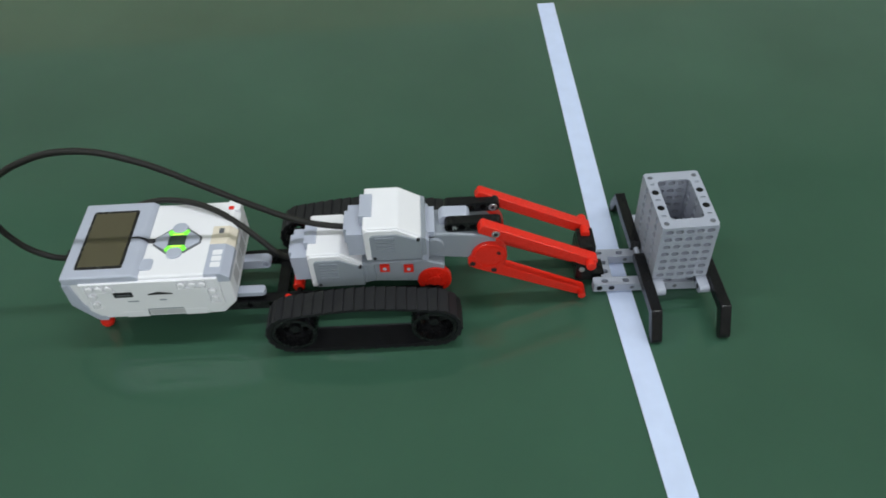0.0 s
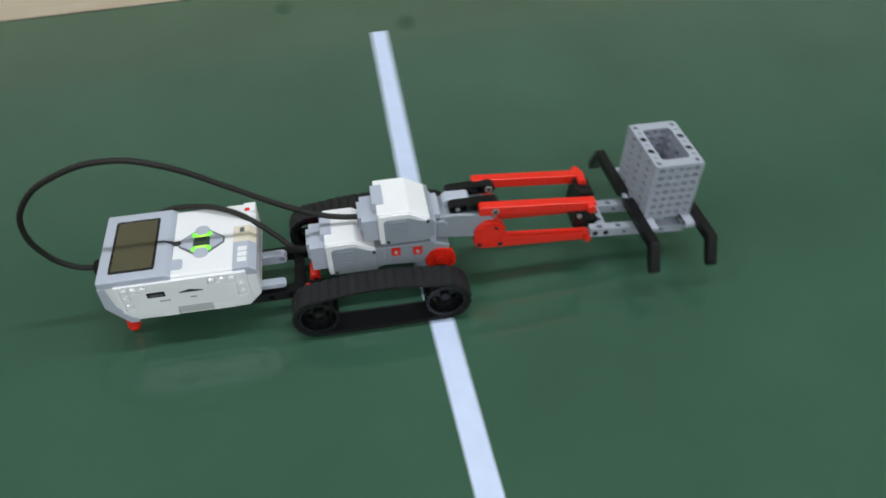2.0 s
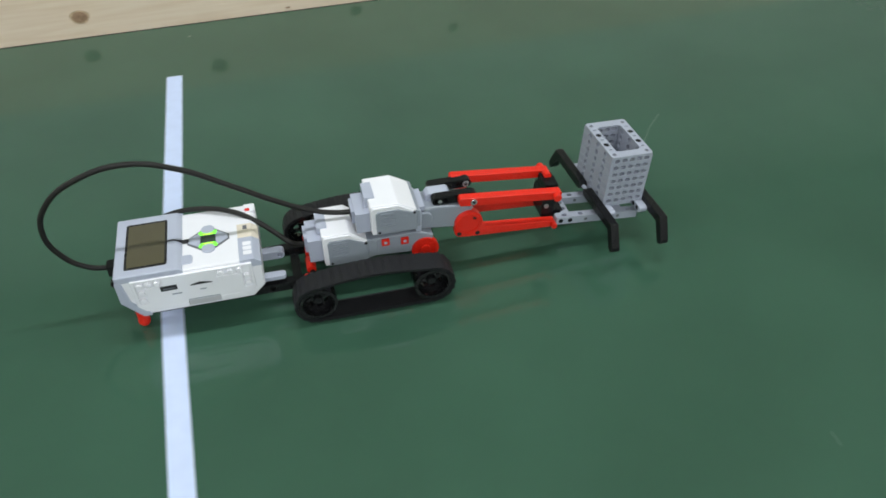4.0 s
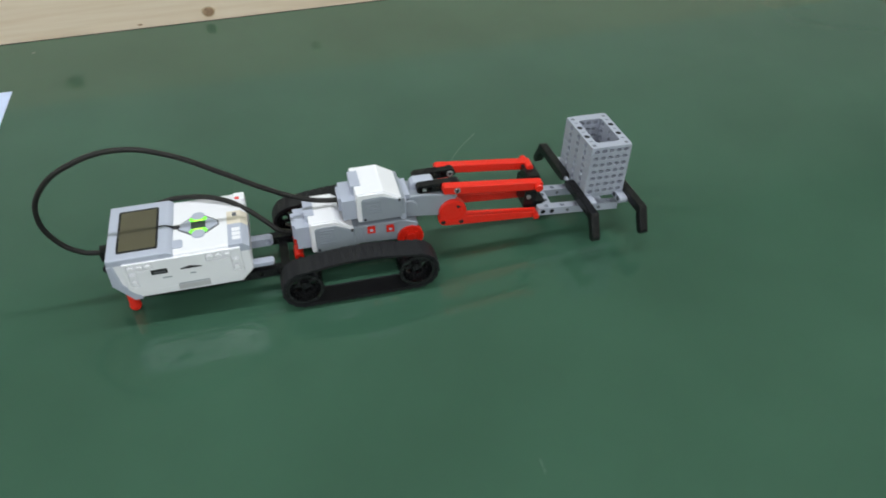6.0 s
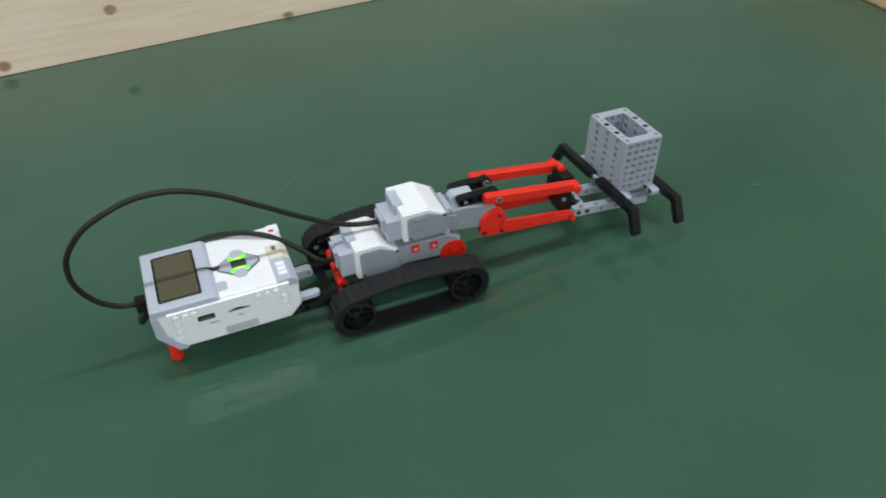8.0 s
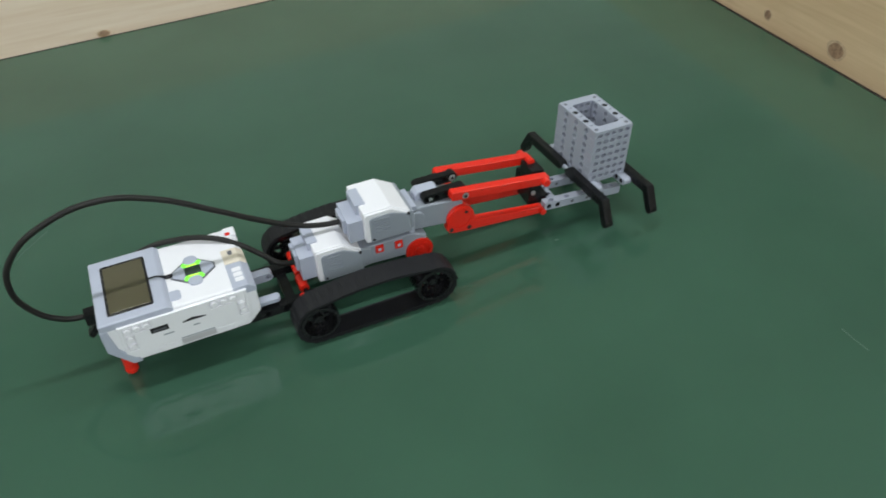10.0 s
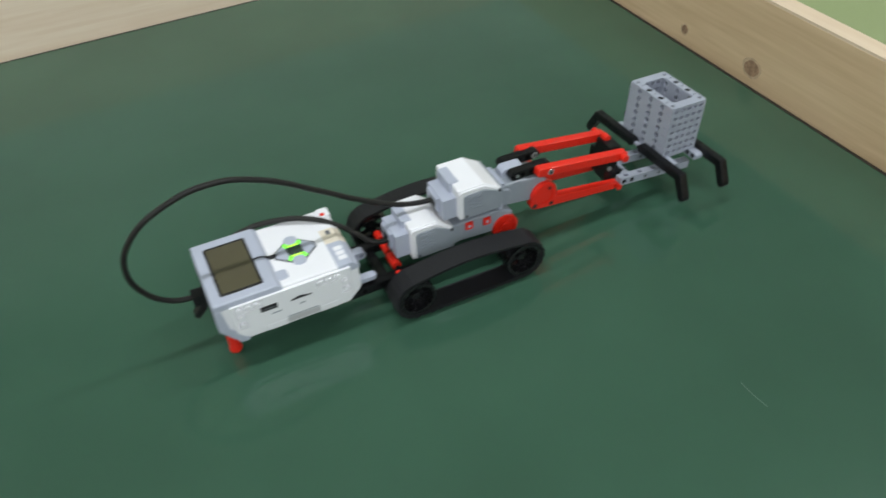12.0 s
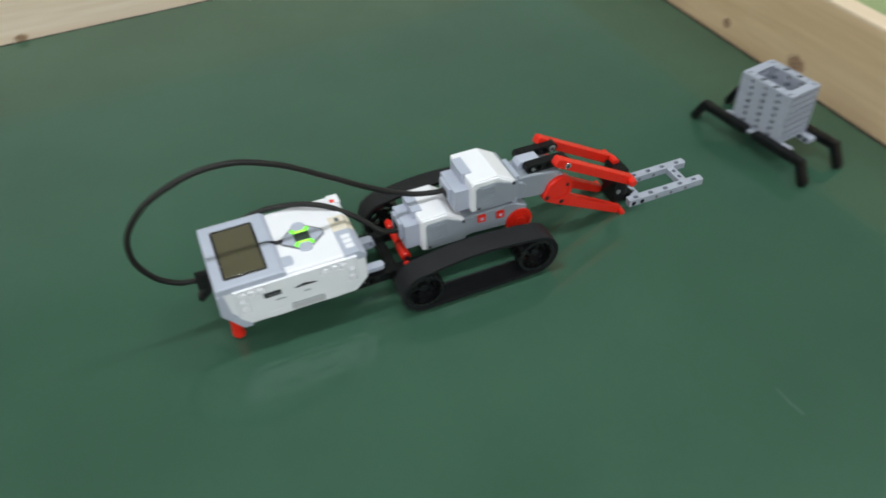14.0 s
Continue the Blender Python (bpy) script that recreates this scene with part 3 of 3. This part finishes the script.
def build_track(y0, y1):
    belt = bmesh.new()
    n = 96
    rings = []
    for i in range(n):
        s = LOOP * i / n
        (xo, _, zo), _ = loop_pose(s, 0, 0.2)
        (xi, _, zi), _ = loop_pose(s, 0, -2.2)
        rings.append([belt.verts.new(p) for p in ((xo, y0 + 0.6, zo), (xo, y1 - 0.6, zo), (xi, y1 - 0.6, zi), (xi, y0 + 0.6, zi))])
    for i in range(n):
        a, b = rings[i], rings[(i + 1) % n]
        for k in range(4):
            belt.faces.new((a[k], a[(k + 1) % 4], b[(k + 1) % 4], b[k]))
    track = part("crawler_track", belt, RUBBER, robot, "black rubber crawler belt with cross cleats")
    w = LOOP / CLEATS
    prof = [(-w / 2 + 0.15, -0.4), (w / 2 - 0.15, -0.4), (w / 2 - 0.9, 1.35), (-w / 2 + 0.6, 0.35)]
    first = part("cleat", prism(prof, "y", (y0 - y1) / 2, (y1 - y0) / 2, 0), RUBBER, track)
    ym = (y0 + y1) / 2
    for k in range(CLEATS):
        s0 = k * w
        ob = first if k == 0 else share("cleat", first.data, track, Matrix())
        ob.matrix_basis = cleat_matrix(s0, ym)
        moving_cleats.append((ob, s0, ym))
    for x in (TRACK_X0, TRACK_X1):
        hole = circle(0, 0, 13.4, 32)
        rim = part("track_wheel", plate(circle(0, 0, 16.2, 36), [hole[::-1]], "y", y0 + 0.8 - ym, y1 - 0.8 - ym), WHEEL, robot, "black spoked track wheel", pose(x * MM, ym * MM, TRACK_Z * MM))
        windows = [[(10.6 * math.cos(a + d), 10.6 * math.sin(a + d)) for d in (-0.36, -0.12, 0.12, 0.36)] + [(6.0 * math.cos(a + d), 6.0 * math.sin(a + d)) for d in (0.28, -0.28)] for a in (math.tau * k / 6 for k in range(6))]
        part("wheel_disc", plate(circle(0, 0, 13.5, 32), [w_[::-1] for w_ in windows], "y", -1.2, 1.2), WHEEL, rim, "spoked wheel disc")
        part("wheel_boss", cylinder("y", 0, 0, 3.8, -5.0, 5.0, 20, 0.5), BLACK, rim)
        wheels.append((rim, x, ym))


# ---- lifting arm: four red beams, a black carriage and a pale fork ----
PIVOT = (300.0, 73.5)
ARM = 76.0


def build_arm():
    arms = []
    for y0 in (13.8, 47.6):
        a = part("upper_arm", plate(rounded(-12.6, 81, -4, 4.2, 2.2), [], "y", y0, y0 + 8.0), RED, robot, "thick red upper arm beam", pose(PIVOT[0] * MM, 0, PIVOT[1] * MM))
        bevel_mesh(a, 0.7)
        part("arm_pin", cylinder("y", 0, 0, 3.0, y0 - 0.4, y0 + 7.5, 16, 0.3), METAL, a, "steel-grey pivot pin")
        part("pin_core", cylinder("y", 0, 0, 1.4, y0 - 0.8, y0, 10, 0), HOLE, a)
        part("end_knob", cylinder("y", 76, 0.5, 3.6, y0 - 5 if y0 < YC else y0, y0 + 8.0 if y0 < YC else y0 + 13, 16, 0.7), RED, a, "red axle end")
        arms.append(a)
    for y0 in (16.5, 49.0):
        prof = [(13.3 * math.cos(radians(a)), -2.6 + 13.3 * math.sin(radians(a))) for a in range(-16, 205, 11)]
        prof += [(-13, -10.0), (-12.4, -13.4), (-9.6, -16.2), (-5, -17.0), (2, -17.0), (86, -13.6), (87, -9.7), (83, -6.8)]
        a = part("lower_arm", prism([(u * 0.96, v) for u, v in prof], "y", y0, y0 + 7.6, 1.0), RED, robot, "red lower arm beam bolted to the motor hub", pose(297 * MM, 0, 50 * MM))
        for hx in (-8.0, 9.0):
            part("pin_hole", cylinder("y", hx, -13.0, 2.2, y0 - 0.12, y0 + 0.5, 12, 0), HOLE, a)
        part("hub_ring", plate(circle(-0.5, -2, 11.0, 32), [circle(-0.5, -2, 9.2, 32)[::-1]], "y", y0 - 0.9, y0 + 0.5), RED, a, "raised red ring of the hub")
        part("pin_hole", cylinder("y", 4.4, 4.4, 1.9, y0 - 0.12, y0 + 0.5, 12, 0), HOLE, a)
        part("end_knob", cylinder("y", 80.5, -9.8, 2.9, y0 - 4.5 if y0 < YC else y0, y0 + 7.6 if y0 < YC else y0 + 12, 16, 0.7), RED, a, "red axle end")
        arms.append(a)
    # carriage space: origin at the upper front pivot
    car = part("carriage", box(-6, 6, 26, 46, -31, 3, 1.0), BLACK, robot, "black carriage block between the arms")
    part("carriage_pin", cylinder("y", 0, 4, 3.4, 38, 46, 16, 0.6), RED, car, "red bush")
    part("carriage_lug", box(-5, 8, 44, 54, -24, -10, 1.0), BLACK, car)
    part("carriage_pin", cylinder("y", -2, -20, 2.2, 24.8, 27, 14, 0.3), METAL, car)
    part("carriage_foot", box(-4, 16, 28, 43, -34.5, -27.5, 0.8), BLACK, car)
    # fork: two flat beams with slots through the top, two pins in the root of each, two cross bars
    for y0 in (17.5, 46.0):
        slots = [rounded(13 + 16 * k, 18 + 16 * k, y0 + 2.0, y0 + 5.8, 1.6)[::-1] for k in range(5)]
        fork = part("fork_beam", plate(rounded(7.0, 88, y0, y0 + 7.8, 1.4), slots, "z", -36.4, -28.8), STONE, car, "pale grey fork beam with slots")
        for hx in (11.5, 20.5):
            part("fork_pin", cylinder("y", hx, -32.6, 2.3, y0 - 0.15, y0 + 7.95, 14, 0), BLACK, fork, "black pin")
        for hx in range(36, 84, 16):
            part("pin_hole", cylinder("y", hx, -32.6, 1.7, y0 - 0.1, y0 + 0.6, 12, 0), DARK_GREY, fork)
    for x in (14, 66):
        slots = [rounded(x + 1.9, x + 5.7, y, y + 4.4, 1.6)[::-1] for y in (29, 38)]
        part("fork_cross", plate(rounded(x, x + 7.6, 25.3, 46.0, 0.6), slots, "z", -36.2, -29.1), STONE, car, "pale grey cross bar of the fork")
    return arms, car


def bevel_mesh(ob, w):
    bm = bmesh.new()
    bm.from_mesh(ob.data)
    bmesh.ops.dissolve_limit(bm, angle_limit=radians(1), verts=bm.verts, edges=bm.edges)
    bevel(bm, w * MM, 2, 40)
    bm.to_mesh(ob.data)
    bm.free()


# ---- the carried bin ----
BIN_TOP = 72.0
BIN_RISE = 74.8


def build_bin():
    """Open tower of stacked frames on two beams with four black bent legs; origin on the mat under its middle."""
    crate = thing("carried_bin", "light grey open tower of stacked brick frames on black bent legs", "bin")
    z0, levels = 21.6, 7
    dz = (BIN_TOP - z0) / levels
    wx, wy = 19.9, 28.8
    # every level: two long sides with three pin holes, two ends with a row of sockets
    ly = wy - 7.4
    long_b = plate(rounded(-ly, ly, 0.02, dz - 0.02, 0.12, 1), [circle(y, dz / 2, 2.7, 14)[::-1] for y in (-15.5, 0, 15.5)], "x", -3.9, 3.9)
    short_b = plate(rounded(-wx, wx, 0.15, dz - 0.15, 0.3, 1), [rounded(x - 2.8, x + 2.8, 2.0, dz - 1.6, 1.7, 3)[::-1] for x in (-14.4, -7.2, 0.0, 7.2, 14.4)], "y", -3.7, 3.7)
    side = part("frame_side", long_b, STONE, crate, m=pose((3.9 - wx) * MM, 0, z0 * MM))
    end = part("frame_end", short_b, STONE, crate, m=pose(0, (3.7 - wy) * MM, z0 * MM))
    # dark panels added so colour gives the sockets and pin holes their shade
    end_shade = part("socket_web", box(-19.0, 19.0, -0.4, 0.4, 0.6, dz - 0.6, 0), DARK_GREY, crate, "dark panel added as shade behind the sockets", pose(0, (3.7 - wy) * MM, z0 * MM))
    core = part("hole_core", box(-0.4, 0.4, -19, 19, 1.2, dz - 1.2, 0), HOLE, crate, "near-black panel added as shade behind the pin holes", pose((3.9 - wx) * MM, 0, z0 * MM))
    for k in range(levels):
        z = (z0 + dz * k) * MM
        for s in (-1, 1):
            if k == 0 and s < 0:
                continue
            share("frame_side", side.data, crate, pose(s * (wx - 3.9) * MM, 0, z))
            if k < levels - 1:
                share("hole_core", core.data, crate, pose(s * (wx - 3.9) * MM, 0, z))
                share("socket_web", end_shade.data, crate, pose(0, s * (wy - 3.7) * MM, z))
            share("frame_end", end.data, crate, pose(0, s * (wy - 3.7) * MM, z))
    holes = [circle(sx * 16, sy * 8, 2.7, 14)[::-1] for sx in (-1, 1) for sy in (-1, 1)]
    holes += [circle(sx * 16, sy * 24, 2.0, 12)[::-1] for sx in (-1, 1) for sy in (-1, 1)]
    holes += [rounded(sx * 16 - 1.8, sx * 16 + 1.8, y - 1.0, y + 1.0, 0.6, 2)[::-1] for sx in (-1, 1) for y in (-16.5, 0, 16.5)]
    holes.append(rounded(-12, 12, -20.2, 20.2, 3.2)[::-1])
    part("top_rim", plate(rounded(-wx - 0.15, wx + 0.15, -wy - 0.15, wy + 0.15, 2.6), holes, "z", BIN_TOP, BIN_TOP + 1.1), STONE, crate, "light grey top frame")
    for sx in (-1, 1):
        for sy in (-1, 1):
            part("rim_pin", cylinder("z", sx * 16, sy * 8, 2.75, BIN_TOP + 0.02, BIN_TOP + 0.7, 14, 0), BLACK, crate, "black pin")
            part("rim_hole", cylinder("z", sx * 16, sy * 24, 2.1, BIN_TOP + 0.02, BIN_TOP + 0.3, 12, 0), DARK_GREY, crate)
        for y in (-16.5, 0, 16.5):
            part("rim_hole", box(sx * 16 - 2.0, sx * 16 + 2.0, y - 1.2, y + 1.2, BIN_TOP + 0.02, BIN_TOP + 0.3, 0), GREY, crate)
        base = part("base_beam", plate(rounded(-41, 41, 15.2, 22.2 - 0.65, 2.8), [circle(y, 18.4, 1.9, 12)[::-1] for y in (-8, 8)], "x", sx * 16 - 3.8, sx * 16 + 3.8), STONE, crate, "pale grey base beam with black pins")
        for y in (-36, -29, 29, 36):
            part("beam_pin", cylinder("x", y, 18.4, 2.2, sx * 16 - 3.95, sx * 16 + 3.95, 12, 0), BLACK, base, "black pin")
    part("base_tie", box(-12.2, 12.2, -24.6, -19.8, 15.6, 21.4, 0.6), STONE, crate, "pale grey cross tie between the base beams")
    part("base_tie", box(-12.2, 12.2, 19.8, 24.6, 15.6, 21.4, 0.6), STONE, crate, "pale grey cross tie between the base beams")
    # bent legs: flat run from the middle out to the knee, then down to the mat
    kz, ky, ty = 21.2, 59.3, 68.3
    for sx in (-1, 1):
        for sy in (-1, 1):
            out = offset_outline([(sy * 7.0, kz), (sy * ky, kz), (sy * ty, 4.0)], 4.0)
            part("bent_leg", prism(out, "x", sx * 24.3 - 3.9, sx * 24.3 + 3.9, 0.7), BLACK, crate, "black bent leg beam")
        part("leg_pin", cylinder("y", sx * 24.3, kz, 2.0, -3.4, 3.4, 12, 0.3), STONE, crate, "pale grey pin between two legs")
    return crate


def offset_outline(line, r, n=6):
    """Round-ended band of half width r round a bent line of three points."""
    a, b, c = (Vector(p) for p in line)
    d1, d2 = (b - a).normalized(), (c - b).normalized()
    n1, n2 = Vector((-d1.y, d1.x)), Vector((-d2.y, d2.x))
    mid = (n1 + n2).normalized()
    k = r / max(mid.dot(n1), 0.2)
    pts = []
    a0 = math.atan2(n1.y, n1.x)
    for i in range(n + 1):
        t = a0 + math.pi * i / n
        pts.append((a.x + r * math.cos(t), a.y + r * math.sin(t)))
    pts.append((b.x - mid.x * k, b.y - mid.y * k))
    a0 = math.atan2(-n2.y, -n2.x)
    for i in range(n + 1):
        t = a0 + math.pi * i / n
        pts.append((c.x + r * math.cos(t), c.y + r * math.sin(t)))
    pts.append((b.x + mid.x * k, b.y + mid.y * k))
    return pts


build_brick()
build_chassis()
build_cables()
arms, carriage = build_arm()
build_track(-23.5, -3.0)
build_track(73.0, 91.0)
crate = build_bin()

# ---- what moves ----
ROBOT_ROWS = [
    (0, -0.0950, 0.0000, -0.0075), (0.62, -0.0950, -0.0006, -0.0085), (1, -0.0580, -0.0012, -0.0055), (1.5, 0.0, 0.0, -0.0010), (2, 0.0512, 0.0034, -0.0042),
    (2.5, 0.1040, 0.0075, -0.0070), (2.7, 0.1270, 0.0088, -0.0064), (5, 0.3686, -0.0030, 0.0050), (5.5, 0.4199, -0.0036, 0.0090), (6, 0.4745, -0.0084, 0.0080),
    (6.5, 0.5180, -0.0138, -0.0040), (7, 0.5712, -0.0164, -0.0057), (7.5, 0.6269, -0.0185, -0.0064), (8, 0.6814, -0.0240, -0.0068), (8.2, 0.7039, -0.0244, -0.0066),
    (10.3, 0.9190, -0.0146, 0.0130), (10.5, 0.9370, -0.0123, 0.0102), (11, 0.9851, -0.0095, 0.0074), (11.5, 1.0334, -0.0075, 0.0035), (12, 1.0856, -0.0059, 0.0030),
    (12.5, 1.1281, -0.0067, -0.0050), (12.82, 1.1556, -0.0060, -0.0052), (13, 1.1560, -0.0055, -0.0052), (13.53, 1.1534, -0.0023, -0.0058), (13.62, 1.1390, -0.0020, -0.0055), (14, 1.0708, 0.0004, -0.0038),
]
ARM_ROWS = [(0, 26.5), (0.1, 24), (0.2, 21), (0.3, 16.5), (0.4, 12), (0.5, 8), (0.6, 5.8), (0.7, 5.4), (5, 6.4), (11, 8), (12.78, 8.4), (12.9, 11.5), (13, 16), (13.1, 21), (13.2, 26), (13.3, 29.4), (13.4, 30), (14, 30)]
TILT_ROWS = [(0, 1.5), (0.25, 3), (0.45, 4.6), (0.7, 5.0), (12.85, 5.0), (13.1, 2.0), (13.3, 0.6), (13.4, 0.4), (14, 0.4)]


def at(rows, t, k=1):
    return float(np.interp(t, [r[0] for r in rows], [r[k] for r in rows]))


def robot_matrix(t):
    return pose(at(ROBOT_ROWS, t), at(ROBOT_ROWS, t, 2), 0, 0, 0, math.degrees(at(ROBOT_ROWS, t, 3)))


def bin_matrix(x, y, top, pitch, yaw):
    """From a point at its rim, BIN_RISE over the foot, to the pose of the bin's foot."""
    turned = pose(0, 0, 0, 0, pitch, yaw)
    return Matrix.Translation(Vector((x, y, top)) * 1.0) @ turned @ pose(0, 0, -BIN_RISE * MM)


def motions():
    walk(robot, [(r[0], pose(r[1], r[2], 0, 0, 0, math.degrees(r[3]))) for r in ROBOT_ROWS])
    for a in arms:
        base = a.matrix_basis.translation.copy()
        walk(a, [(t, pose(*base, 0, d, 0)) for t, d in ARM_ROWS])
    times = sorted({r[0] for r in ARM_ROWS} | {r[0] for r in TILT_ROWS})
    rows = []
    for t in times:
        d = radians(at(ARM_ROWS, t))
        rows.append((t, pose((PIVOT[0] + ARM * math.cos(d)) * MM, 0, (PIVOT[1] - ARM * math.sin(d)) * MM, 0, at(TILT_ROWS, t), 0)))
    walk(carriage, rows)
    # the bin: lifted, carried, set down and left behind
    rows = [(0, bin_matrix(0.3386, 0.0370, 0.0748, 0, 1.2)), (0.12, bin_matrix(0.3388, 0.0372, 0.0750, 0.3, 1.3)), (0.3, bin_matrix(0.3445, 0.0390, 0.0818, 2.2, 2.0)), (0.5, bin_matrix(0.3487, 0.0432, 0.0885, 3.0, 2.6))]
    for t in [0.62] + [r[0] for r in ROBOT_ROWS if 0.62 < r[0] <= 12.6] + [12.8]:
        m = robot_matrix(t) @ Vector((0.4446, 0.0463, 0))
        rows.append((t, bin_matrix(m.x, m.y, 0.0952, 3.4, 3.2 + math.degrees(at(ROBOT_ROWS, t, 3)))))
    rows += [(12.92, bin_matrix(1.6100, 0.0425, 0.0850, 2.0, 6.0)), (13.02, bin_matrix(1.6175, 0.0450, 0.0755, 0.4, 8.2)), (13.08, bin_matrix(1.6195, 0.0465, 0.0748, 0, 8.8)), (14, bin_matrix(1.6195, 0.0465, 0.0748, 0, 8.8))]
    walk(crate, rows)
    # belts and wheels roll with the way travelled
    steps = sorted([i * 0.1 for i in range(141)] + [0.55, 0.62, 12.75, 12.82, 13.53, 13.56])
    way = [at(ROBOT_ROWS, t) / MM for t in steps]
    for wheel, x, y in wheels:
        walk(wheel, [(t, pose(x * MM, y * MM, TRACK_Z * MM, 0, math.degrees(w / (TRACK_R + 1.5)), 0)) for t, w in zip(steps, way)])
    for ob, s0, y in moving_cleats:
        walk(ob, [(t, cleat_matrix(s0 + w, y)) for t, w in zip(steps, way)])


motions()
